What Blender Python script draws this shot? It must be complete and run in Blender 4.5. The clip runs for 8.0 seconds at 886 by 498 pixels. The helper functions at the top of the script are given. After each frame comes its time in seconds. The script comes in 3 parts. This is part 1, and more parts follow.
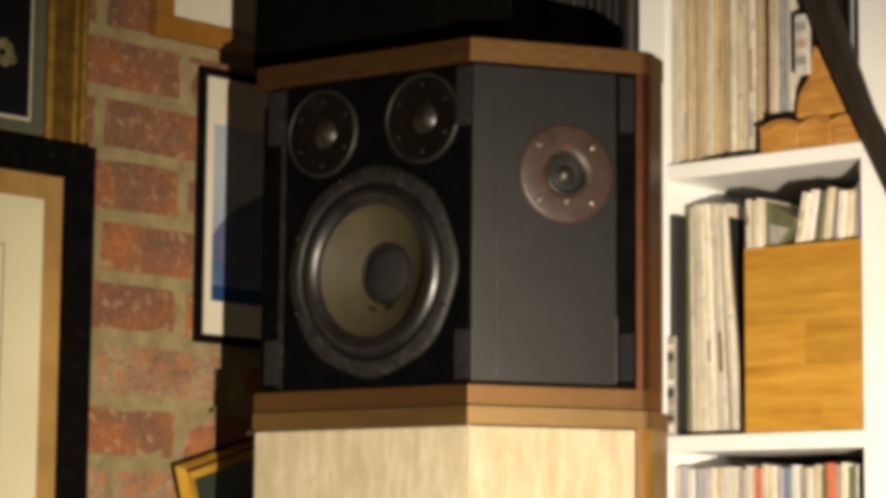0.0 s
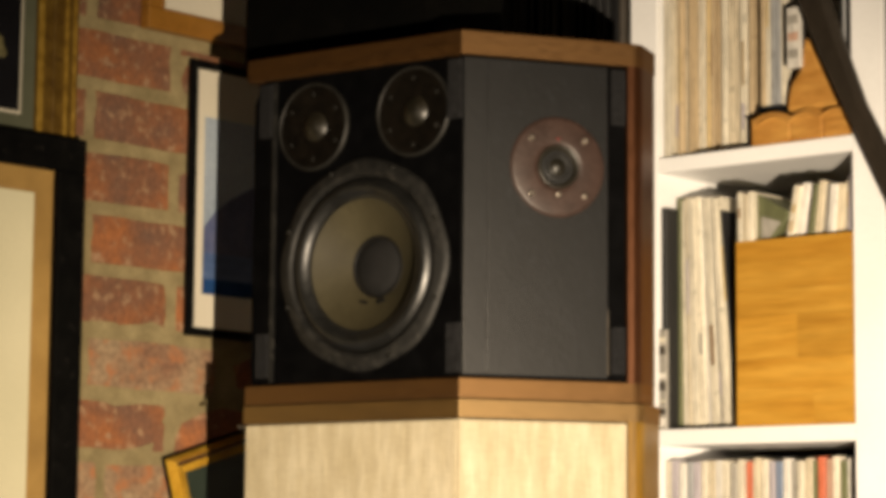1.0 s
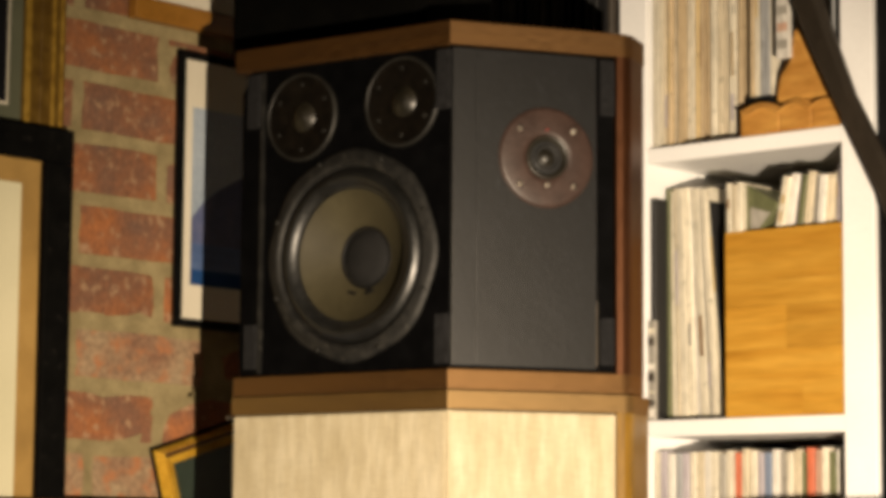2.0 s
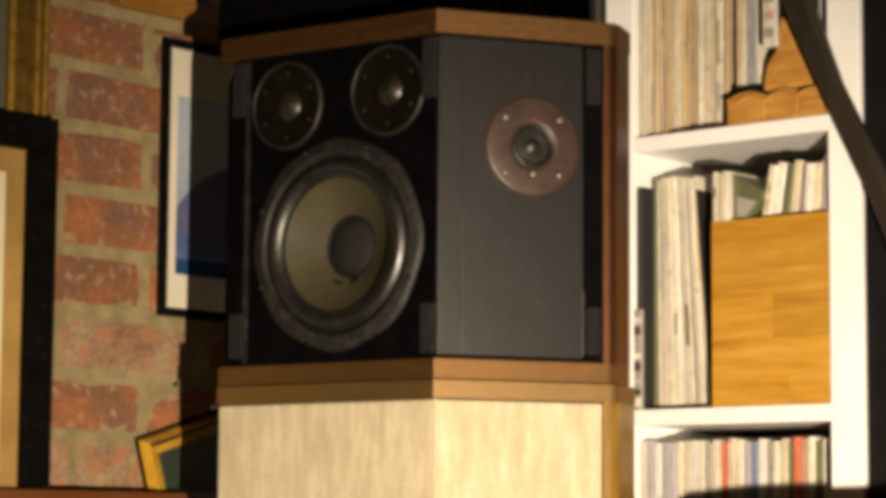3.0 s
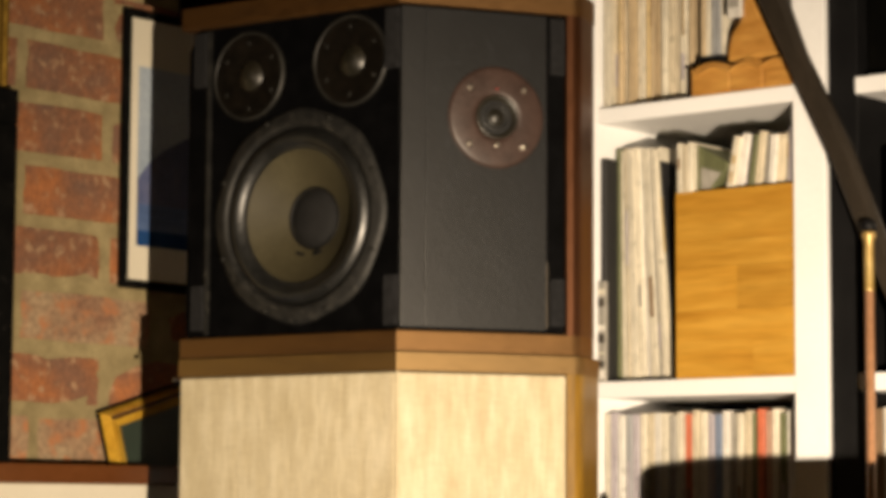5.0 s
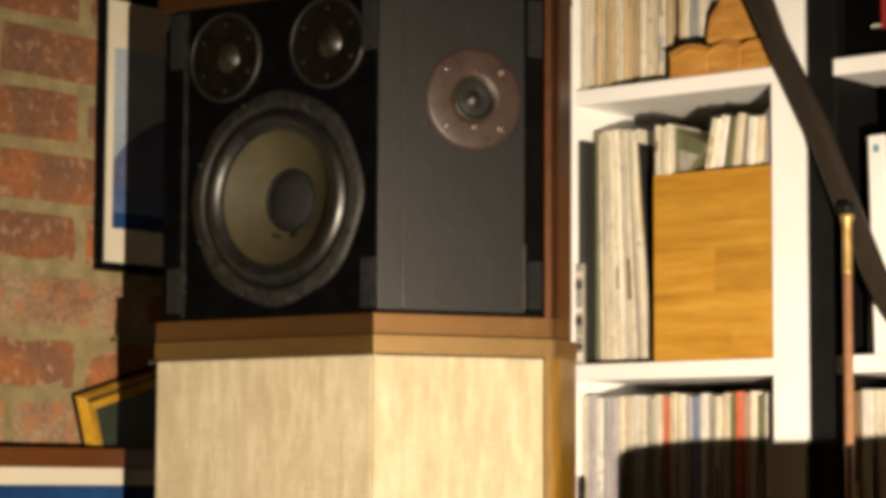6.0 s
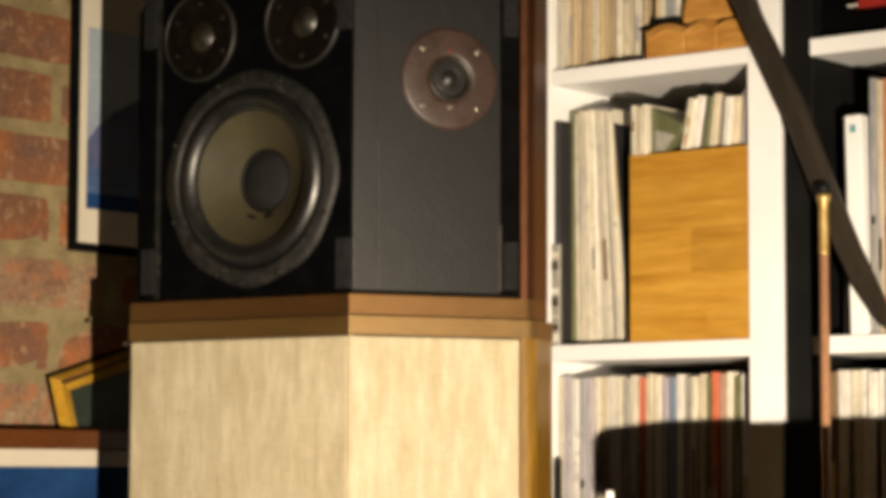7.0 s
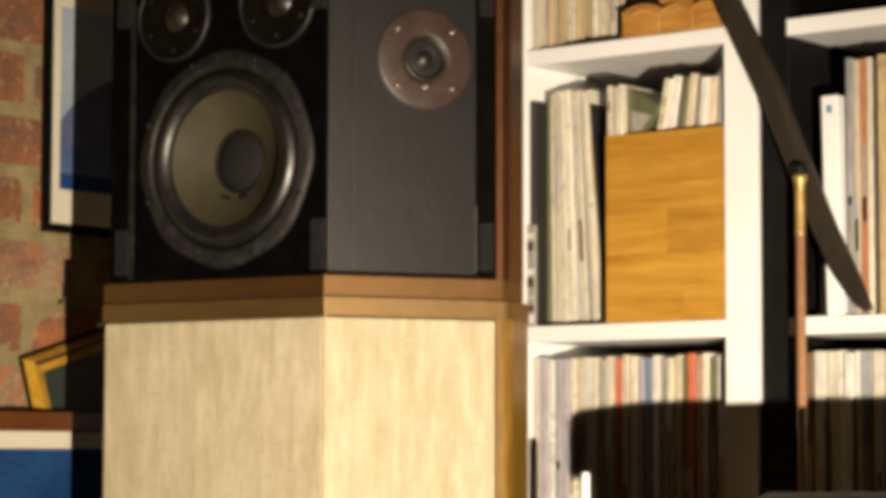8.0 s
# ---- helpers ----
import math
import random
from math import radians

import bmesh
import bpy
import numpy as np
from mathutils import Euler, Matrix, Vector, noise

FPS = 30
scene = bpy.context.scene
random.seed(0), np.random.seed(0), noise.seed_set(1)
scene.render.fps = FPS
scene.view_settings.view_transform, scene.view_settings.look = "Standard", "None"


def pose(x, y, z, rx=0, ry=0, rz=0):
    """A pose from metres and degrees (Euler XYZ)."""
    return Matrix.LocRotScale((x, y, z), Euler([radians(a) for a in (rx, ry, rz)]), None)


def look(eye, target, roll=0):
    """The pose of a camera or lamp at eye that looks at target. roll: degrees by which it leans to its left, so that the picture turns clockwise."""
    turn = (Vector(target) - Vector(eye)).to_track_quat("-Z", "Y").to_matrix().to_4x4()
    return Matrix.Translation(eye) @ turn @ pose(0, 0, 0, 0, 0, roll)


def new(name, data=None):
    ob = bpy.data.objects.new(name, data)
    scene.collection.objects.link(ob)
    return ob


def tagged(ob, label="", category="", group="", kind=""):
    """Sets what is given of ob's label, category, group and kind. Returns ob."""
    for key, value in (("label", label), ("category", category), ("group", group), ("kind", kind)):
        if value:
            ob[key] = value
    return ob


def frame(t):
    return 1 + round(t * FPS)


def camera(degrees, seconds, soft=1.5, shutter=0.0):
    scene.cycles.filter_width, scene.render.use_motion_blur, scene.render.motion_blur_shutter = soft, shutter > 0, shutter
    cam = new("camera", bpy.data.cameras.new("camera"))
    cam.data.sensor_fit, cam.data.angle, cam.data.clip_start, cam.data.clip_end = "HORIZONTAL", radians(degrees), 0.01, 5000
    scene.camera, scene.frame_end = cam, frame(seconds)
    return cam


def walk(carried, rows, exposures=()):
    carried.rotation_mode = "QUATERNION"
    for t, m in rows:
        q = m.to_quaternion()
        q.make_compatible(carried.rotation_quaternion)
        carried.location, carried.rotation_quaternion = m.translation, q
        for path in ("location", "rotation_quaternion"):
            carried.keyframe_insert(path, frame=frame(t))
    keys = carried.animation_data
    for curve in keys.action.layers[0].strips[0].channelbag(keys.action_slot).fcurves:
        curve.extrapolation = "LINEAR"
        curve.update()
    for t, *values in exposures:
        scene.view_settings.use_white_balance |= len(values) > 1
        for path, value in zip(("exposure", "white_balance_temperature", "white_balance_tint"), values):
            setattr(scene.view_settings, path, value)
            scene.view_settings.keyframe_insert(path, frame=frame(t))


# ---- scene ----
cam = camera(20.46, 8.0, soft=5.0)
walk(cam, [
    (0.0, look((0.0002, -0.0002, 1.0000), (-2.1819, 2.4403, 1.4155), 0.504)),
    (0.5, look((-0.0017, 0.0019, 1.0003), (-2.1801, 2.4464, 1.4119), 0.491)),
    (1.0, look((-0.0038, 0.0043, 1.0007), (-2.1778, 2.4534, 1.4073), 0.477)),
    (1.5, look((-0.0061, 0.0068, 1.0012), (-2.1751, 2.4613, 1.4020), 0.461)),
    (2.0, look((-0.0085, 0.0095, 1.0016), (-2.1719, 2.4700, 1.3960), 0.444)),
    (2.5, look((-0.0110, 0.0123, 1.0021), (-2.1682, 2.4795, 1.3895), 0.425)),
    (3.0, look((-0.0138, 0.0154, 1.0026), (-2.1639, 2.4898, 1.3824), 0.405)),
    (3.5, look((-0.0166, 0.0186, 1.0032), (-2.1590, 2.5010, 1.3746), 0.383)),
    (4.0, look((-0.0197, 0.0220, 1.0037), (-2.1536, 2.5130, 1.3661), 0.359)),
    (4.5, look((-0.0229, 0.0256, 1.0044), (-2.1475, 2.5259, 1.3569), 0.334)),
    (5.0, look((-0.0262, 0.0293, 1.0050), (-2.1409, 2.5395, 1.3468), 0.307)),
    (5.5, look((-0.0297, 0.0332, 1.0057), (-2.1336, 2.5540, 1.3360), 0.279)),
    (6.0, look((-0.0334, 0.0373, 1.0064), (-2.1259, 2.5691, 1.3244), 0.249)),
    (6.5, look((-0.0372, 0.0416, 1.0071), (-2.1178, 2.5848, 1.3122), 0.218)),
    (7.0, look((-0.0412, 0.0460, 1.0078), (-2.1094, 2.6009, 1.2996), 0.185)),
    (7.5, look((-0.0453, 0.0507, 1.0086), (-2.1010, 2.6171, 1.2871), 0.150)),
    (8.0, look((-0.0496, 0.0555, 1.0094), (-2.0928, 2.6332, 1.2751), 0.114)),
], [(0.0, 0.0, 6500, 10), (0.5, 0.06, 6850, 11), (3.5, 0.06, 7000, 13), (4.5, 0.02, 7000, 13), (6.5, -0.03, 6800, 12), (8.0, -0.05, 6650, 11)])

# ---- light: one small warm lamp, low and beside the camera ----
world = bpy.data.worlds.new("world")
world.use_nodes = True
world.node_tree.nodes["Background"].inputs[0].default_value = (1.0, 0.85, 0.65, 1)
world.node_tree.nodes["Background"].inputs[1].default_value = 0.0008
scene.world = world
lamp_data = bpy.data.lights.new("lamp_light", "SPOT")
lamp_data.energy, lamp_data.color, lamp_data.shadow_soft_size = 800, (1.0, 0.85, 0.645), 0.011
lamp_data.spot_size, lamp_data.spot_blend = radians(50), 1.0
lamp = new("lamp_light", lamp_data)
lamp.matrix_world = look((0.10, 0.70, 0.69), (-2.07, 2.63, 0.95))
scene.view_settings.exposure = 0.0


# ---- materials ----
def ramp(nt, fac, stops):
    n = nt.nodes.new("ShaderNodeValToRGB")
    els = n.color_ramp.elements
    while len(els) < len(stops):
        els.new(0.5)
    for e, (p, c) in zip(els, stops):
        e.position, e.color = p, (*c, 1)
    nt.links.new(fac, n.inputs[0])
    return n.outputs[0]


def mix(nt, fac, a, b, how="MIX"):
    n = nt.nodes.new("ShaderNodeMix")
    n.data_type, n.blend_type = "RGBA", how
    for s, v in ((n.inputs[0], fac), (n.inputs[6], a), (n.inputs[7], b)):
        if isinstance(v, bpy.types.NodeSocket):
            nt.links.new(v, s)
        else:
            s.default_value = v if isinstance(v, float) else (*v, 1)
    return n.outputs[2]


def noise_tex(nt, scale, stretch=(1, 1, 1), detail=4.0, shift=None):
    co, mp, n = (nt.nodes.new("ShaderNode" + k) for k in ("TexCoord", "Mapping", "TexNoise"))
    mp.inputs["Scale"].default_value = stretch
    n.inputs["Scale"].default_value, n.inputs["Detail"].default_value = scale, detail
    nt.links.new(co.outputs["Object"], mp.inputs[0])
    if shift is not None:
        nt.links.new(shift, mp.inputs["Location"])
    nt.links.new(mp.outputs[0], n.inputs[0])
    return n.outputs[0]


def material(name, cols, scale=20.0, stretch=(1, 1, 1), rough=0.5, metal=0.0, bump=0.1, fine=200.0, vary=0.0, wear=None, gloss=0.5, fine_stretch=(1, 1, 1), fine_amount=0.25, cross=None, coat=0.0, coat_rough=0.34, coat_ior=1.7, ior=1.5, tint=None):
    """cols: dark, mid and light colour of the coarse pattern. vary: change from object to object."""
    m = bpy.data.materials.new(name)
    m.use_nodes = True
    nt = m.node_tree
    b = nt.nodes["Principled BSDF"]
    info = nt.nodes.new("ShaderNodeObjectInfo")
    shift = None
    if vary:
        s = nt.nodes.new("ShaderNodeMath")
        s.operation = "MULTIPLY"
        s.inputs[1].default_value = 37.0
        nt.links.new(info.outputs["Random"], s.inputs[0])
        shift = s.outputs[0]
    coarse = noise_tex(nt, scale, stretch, 5.0, shift)
    col = ramp(nt, coarse, list(zip((0.3, 0.5, 0.7), cols)))
    grain = noise_tex(nt, fine, fine_stretch, 3.0, shift)
    dark = ramp(nt, grain, [(0.3, (1 - fine_amount,) * 3), (0.7, (1, 1, 1))])
    col = mix(nt, 1.0, col, dark, "MULTIPLY")
    if cross:
        amount, cscale, cstretch = cross
        f = noise_tex(nt, cscale, cstretch, 3.0, shift)
        col = mix(nt, 1.0, col, ramp(nt, f, [(0.3, (1 - amount,) * 3), (0.65, (1, 1, 1))]), "MULTIPLY")
    if wear:
        amount, wcol, wscale = wear
        f = noise_tex(nt, wscale, (1, 1, 1), 8.0, shift)
        col = mix(nt, ramp(nt, f, [(0.62 - amount * 0.3, (0, 0, 0)), (0.72 - amount * 0.2, (1, 1, 1))]), col, wcol)
    if vary:
        v = ramp(nt, info.outputs["Random"], [(0.0, (1 - vary,) * 3), (1.0, (1, 1, 1))])
        col = mix(nt, 1.0, col, v, "MULTIPLY")
    nt.links.new(col, b.inputs["Base Color"])
    r = ramp(nt, grain, [(0.2, (max(rough - 0.1, 0.03),) * 3), (0.8, (min(rough + 0.1, 1),) * 3)])
    nt.links.new(r, b.inputs["Roughness"])
    b.inputs["Metallic"].default_value = metal
    b.inputs["Specular IOR Level"].default_value = gloss
    b.inputs["IOR"].default_value = ior
    if tint:
        b.inputs["Specular Tint"].default_value = (*tint, 1)
    b.inputs["Coat Weight"].default_value, b.inputs["Coat Roughness"].default_value = coat, coat_rough
    b.inputs["Coat IOR"].default_value = coat_ior
    if bump:
        bn = nt.nodes.new("ShaderNodeBump")
        bn.inputs["Strength"].default_value, bn.inputs["Distance"].default_value = bump, 0.002
        nt.links.new(mix(nt, 0.5, coarse, grain), bn.inputs["Height"])
        nt.links.new(bn.outputs[0], b.inputs["Normal"])
        nt.links.new(bn.outputs[0], b.inputs["Coat Normal"])
    return m


WALNUT = material("walnut", ((0.0105, 0.0033, 0.0005), (0.0165, 0.0055, 0.0006), (0.025, 0.0090, 0.0010)), 14, (1, 1, 9), 0.49, bump=0.05, fine=60, fine_stretch=(1, 1, 12), gloss=0.5, ior=2.5, tint=(1.0, 0.57, 0.25), fine_amount=0.35)
REDWOOD = material("stained_wood", ((0.008, 0.0024, 0.0006), (0.012, 0.0038, 0.0009), (0.017, 0.0056, 0.0014)), 14, (9, 9, 1), 0.40, bump=0.05, fine=60, fine_stretch=(12, 12, 1), gloss=0.5, ior=1.9, tint=(1.0, 0.45, 0.25))
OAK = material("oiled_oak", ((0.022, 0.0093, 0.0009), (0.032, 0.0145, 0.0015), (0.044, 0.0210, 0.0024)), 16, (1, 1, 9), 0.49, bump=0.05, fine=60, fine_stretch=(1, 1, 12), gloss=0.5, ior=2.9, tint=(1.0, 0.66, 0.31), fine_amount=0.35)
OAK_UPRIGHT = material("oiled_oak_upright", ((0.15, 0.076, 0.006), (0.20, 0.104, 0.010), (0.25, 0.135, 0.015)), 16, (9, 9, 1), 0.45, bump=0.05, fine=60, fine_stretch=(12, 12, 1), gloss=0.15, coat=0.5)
BLOCK_OAK = material("block_oak", ((0.42, 0.195, 0.021), (0.51, 0.258, 0.033), (0.59, 0.32, 0.050)), 6, (0.8, 1, 7), 0.45, bump=0.03, fine=45, fine_stretch=(0.5, 1, 9), vary=0.18, fine_amount=0.24)
CARVED = material("carved_wood", ((0.36, 0.16, 0.03), (0.46, 0.22, 0.05), (0.55, 0.29, 0.07)), 12, (1, 1, 6), 0.4, bump=0.06, fine=60, fine_stretch=(1, 1, 8))
BAFFLE = material("black_baffle", ((0.0010, 0.0010, 0.0011), (0.0016, 0.0016, 0.0018), (0.0025, 0.0025, 0.0028)), 40, rough=0.7, bump=0.25, fine=500, gloss=0.03)
PANEL = material("black_grained_vinyl", ((0.0011, 0.0013, 0.0018), (0.0018, 0.0021, 0.0028), (0.0030, 0.0034, 0.0045)), 18, rough=0.5, bump=0.22, fine=230, gloss=0.05, wear=(0.12, (0.006, 0.0068, 0.0085), 110), fine_amount=0.6, coat=1.0, coat_rough=0.265, coat_ior=2.7)
PANEL_EDGE = material("bare_board_edge", ((0.035, 0.028, 0.019), (0.05, 0.04, 0.028), (0.07, 0.055, 0.038)), 60, rough=0.8)
RUBBER = material("rubber_surround", ((0.005, 0.005, 0.0045), (0.008, 0.008, 0.0075), (0.012, 0.012, 0.011)), 30, rough=0.40, bump=0.12, gloss=0.6)
BASKET = material("driver_frame", ((0.004, 0.004, 0.0037), (0.008, 0.0077, 0.007), (0.018, 0.017, 0.015)), 60, rough=0.6, bump=0.22, gloss=0.35, wear=(0.03, (0.03, 0.028, 0.024), 70))
CONE = material("paper_cone", ((0.034, 0.028, 0.0135), (0.043, 0.036, 0.018), (0.054, 0.046, 0.024)), 14, rough=0.6, bump=0.1, fine=300, gloss=0.3)
CAP = material("dust_cap", ((0.006, 0.006, 0.006), (0.009, 0.0088, 0.0088), (0.013, 0.0125, 0.0125)), 30, rough=0.8, bump=0.3, fine=600, gloss=0.2)
PLATE = material("tweeter_plate", ((0.028, 0.0155, 0.012), (0.037, 0.021, 0.0165), (0.046, 0.0265, 0.021)), 40, rough=0.45, bump=0.1, fine=300, gloss=0.4)
DISH = material("mid_dish", ((0.0025, 0.002, 0.0014), (0.0044, 0.0033, 0.0023), (0.007, 0.0052, 0.0036)), 60, rough=0.4, bump=0.2, gloss=0.25)
RIM = material("grey_rim", ((0.008, 0.0075, 0.0065), (0.012, 0.0115, 0.010), (0.019, 0.018, 0.015)), 40, rough=0.5, gloss=0.3)
DOME = material("dome", ((0.008, 0.007, 0.0042), (0.012, 0.010, 0.006), (0.017, 0.014, 0.0085)), 40, rough=0.40, bump=0.1)
STEEL = material("screw_steel", ((0.45, 0.40, 0.33), (0.55, 0.5, 0.42), (0.65, 0.6, 0.5)), 80, rough=0.3, metal=1.0, bump=0.0)
PAD = material("hook_tape", ((0.005, 0.005, 0.0055), (0.009, 0.009, 0.0098), (0.015, 0.015, 0.0165)), 160, rough=0.9, bump=0.6, fine=700, gloss=0.2)
WHITE = material("white_paint", ((0.74, 0.74, 0.74), (0.79, 0.79, 0.79), (0.83, 0.83, 0.83)), 5, rough=0.4, bump=0.03, fine_amount=0.05)
BLACKWOOD = material("black_paint", ((0.0025, 0.0025, 0.003), (0.004, 0.004, 0.0045), (0.006, 0.006, 0.0065)), 20, rough=0.6, bump=0.1, gloss=0.2)
BARWOOD = material("dark_bar", ((0.016, 0.0115, 0.0075), (0.022, 0.0165, 0.011), (0.03, 0.022, 0.015)), 30, (1, 1, 0.2), 0.55, bump=0.1, gloss=0.35)
BRASS = material("brass", ((0.33, 0.21, 0.06), (0.44, 0.30, 0.10), (0.53, 0.38, 0.15)), 40, rough=0.4, metal=0.4, bump=0.05)
COPPER = material("reddish_wood_rod", ((0.36, 0.17, 0.08), (0.46, 0.23, 0.12), (0.55, 0.3, 0.17)), 30, (1, 1, 0.1), 0.35, bump=0.05)
MORTAR = material("mortar", ((0.165, 0.128, 0.058), (0.22, 0.172, 0.083), (0.275, 0.22, 0.11)), 25, rough=0.95, bump=0.9, fine=250)
BRICK = material("brick", ((0.175, 0.088, 0.055), (0.25, 0.100, 0.045), (0.35, 0.120, 0.036)), 14, (1, 1, 1.3), rough=0.92, bump=1.0, fine=150, vary=0.30, wear=(0.22, (0.30, 0.18, 0.10), 60), fine_amount=0.45, fine_stretch=(1, 1.2, 0.8))
BRICK_PALE = material("brick_limed", ((0.23, 0.115, 0.065), (0.30, 0.19, 0.11), (0.36, 0.27, 0.16)), 15, rough=0.95, bump=1.0, fine=120, vary=0.12, wear=(0.34, (0.31, 0.125, 0.052), 38), fine_amount=0.45)
GILT = material("gilt", ((0.09, 0.047, 0.008), (0.125, 0.069, 0.0115), (0.165, 0.096, 0.018)), 40, rough=0.4, metal=0.3, bump=0.3, fine=300, wear=(0.05, (0.06, 0.03, 0.007), 90))
# Lighter gilt: highlights of the beading and ridges put into the colour
GILT_LIGHT = material("highlight_gilt", ((0.20, 0.11, 0.015), (0.30, 0.175, 0.025), (0.42, 0.26, 0.05)), 60, rough=0.35, metal=0.3, bump=0.3, fine=300)
BRIGHT_GILT = material("bright_gilt", ((0.52, 0.27, 0.025), (0.66, 0.37, 0.04), (0.80, 0.49, 0.075)), 40, rough=0.35, metal=0.3, bump=0.15)
BLACKFRAME = material("black_frame", ((0.001, 0.001, 0.001), (0.002, 0.002, 0.0018), (0.0035, 0.0033, 0.003)), 30, rough=0.75, bump=0.15, gloss=0.06, wear=(0.02, (0.01, 0.009, 0.008), 80))
DARKWOODFRAME = material("dark_wood_frame", ((0.035, 0.015, 0.006), (0.05, 0.022, 0.009), (0.065, 0.03, 0.012)), 20, (1, 0.2, 1), 0.45)
LEDGE = material("brown_ledge", ((0.085, 0.026, 0.006), (0.115, 0.037, 0.009), (0.145, 0.05, 0.013)), 12, (1, 0.15, 1), 0.4)
OAKFRAME = material("oak_frame", ((0.19, 0.08, 0.01), (0.24, 0.105, 0.016), (0.30, 0.14, 0.024)), 16, (1, 0.2, 1), 0.4)
CREAM = material("cream_mat", ((0.49, 0.46, 0.31), (0.53, 0.495, 0.34), (0.57, 0.53, 0.37)), 5, rough=0.85, bump=0.05, fine_amount=0.06)
WHITEMAT = material("white_mat", ((0.47, 0.43, 0.34), (0.51, 0.47, 0.38), (0.55, 0.51, 0.42)), 5, rough=0.85, bump=0.05, fine_amount=0.06)
TANMAT = material("tan_mat", ((0.24, 0.14, 0.038), (0.31, 0.185, 0.052), (0.37, 0.23, 0.07)), 9, rough=0.6, fine_amount=0.15)
GREENMAT = material("grey_green_mat", ((0.055, 0.06, 0.035), (0.07, 0.075, 0.045), (0.085, 0.09, 0.055)), 8, rough=0.9, fine_amount=0.1)
NIGHT = material("dark_painting", ((0.002, 0.002, 0.003), (0.004, 0.004, 0.006), (0.007, 0.007, 0.01)), 14, rough=0.6, gloss=0.2)
BLOSSOM = material("pale_blossom", ((0.08, 0.07, 0.025), (0.16, 0.14, 0.06), (0.26, 0.23, 0.11)), 60, rough=0.7)
SEA = material("sea_print", ((0.03, 0.06, 0.14), (0.05, 0.09, 0.2), (0.09, 0.14, 0.26)), 18, (1, 0.5, 3), 0.6, bump=0.0)
HAZE = material("sky_print", ((0.22, 0.27, 0.33), (0.27, 0.32, 0.38), (0.32, 0.37, 0.42)), 9, (1, 0.5, 2), 0.6, bump=0.0)
HILL = material("hill_print", ((0.045, 0.06, 0.13), (0.065, 0.08, 0.165), (0.10, 0.11, 0.19)), 25, rough=0.6, bump=0.0)
DEEPBLUE = material("deep_blue_print", ((0.005, 0.028, 0.10), (0.008, 0.040, 0.13), (0.012, 0.052, 0.155)), 9, (1, 1, 2), 0.8, bump=0.0, gloss=0.12)
DARKGREEN = material("dark_green_print", ((0.01, 0.018, 0.012), (0.016, 0.026, 0.018), (0.022, 0.034, 0.024)), 20, rough=0.5)
LINEN = material("linen_cloth", ((0.425, 0.360, 0.232), (0.478, 0.411, 0.278), (0.55, 0.485, 0.346)), 22, (2.4, 2.4, 0.5), 0.95, bump=0.7, fine=170, fine_stretch=(2.0, 2.0, 0.22), gloss=0.1, fine_amount=0.17, cross=(0.10, 230, (0.25, 0.25, 1.8)))
# Room walls and ceiling kept dark so they bounce little light into shadows
WALLPAINT = material("brown_wall", ((0.04, 0.028, 0.017), (0.05, 0.036, 0.022), (0.06, 0.043, 0.027)), 4, rough=0.9)
CEILINGPAINT = material("ceiling_paint", ((0.06, 0.055, 0.045), (0.075, 0.07, 0.058), (0.09, 0.083, 0.07)), 4, rough=0.9)
FLOORWOOD = material("floor_wood", ((0.035, 0.018, 0.008), (0.055, 0.028, 0.012), (0.075, 0.038, 0.017)), 8, (1, 8, 1), 0.5)
GREYTRUNK = material("dark_grey_vinyl", ((0.035, 0.033, 0.031), (0.048, 0.045, 0.042), (0.06, 0.057, 0.053)), 25, rough=0.55, bump=0.3, fine=300)
# Near black, to keep the box above the loudspeaker as dark as its shade
BOXBLACK = material("near_black_box", ((0.0008, 0.0008, 0.0006), (0.0013, 0.0012, 0.0009), (0.002, 0.0019, 0.0014)), 30, rough=0.95, bump=0.3, gloss=0.05)
RED = material("red_label", ((0.25, 0.015, 0.012), (0.33, 0.022, 0.016), (0.40, 0.035, 0.022)), 30, rough=0.5)
TEAL = material("teal_mark", ((0.05, 0.25, 0.3), (0.07, 0.3, 0.35), (0.1, 0.36, 0.4)), 30, rough=0.5)
INK = material("ink", ((0.03, 0.025, 0.02), (0.05, 0.042, 0.035), (0.08, 0.07, 0.06)), 60, rough=0.6, bump=0)


def sleeve_mat(name, c, lo=0.82):
    return material(name, (tuple(v * lo for v in c), c, tuple(min(v * 1.15, 0.85) for v in c)), 45, (1.5, 1.5, 0.22), 0.6, bump=0.15, fine=160, vary=0.25, wear=(0.10, tuple(v * 0.62 for v in c), 70), fine_stretch=(1, 1, 0.3), fine_amount=0.25)


SLEEVE = {k: sleeve_mat("sleeve_" + k, c) for k, c in dict(
    cream=(0.66, 0.575, 0.425), tan=(0.55, 0.425, 0.265), yellow=(0.61, 0.46, 0.235), white=(0.78, 0.745, 0.68), ivory=(0.70, 0.645, 0.52),
    grey=(0.36, 0.34, 0.30), blue_grey=(0.36, 0.37, 0.38), dark=(0.06, 0.05, 0.04), green=(0.13, 0.14, 0.065), red=(0.66, 0.17, 0.085),
    orange=(0.55, 0.22, 0.10), pink=(0.60, 0.38, 0.28), blue=(0.22, 0.28, 0.40), lilac=(0.46, 0.42, 0.46), black=(0.012, 0.012, 0.013), brown=(0.24, 0.15, 0.08)).items()}


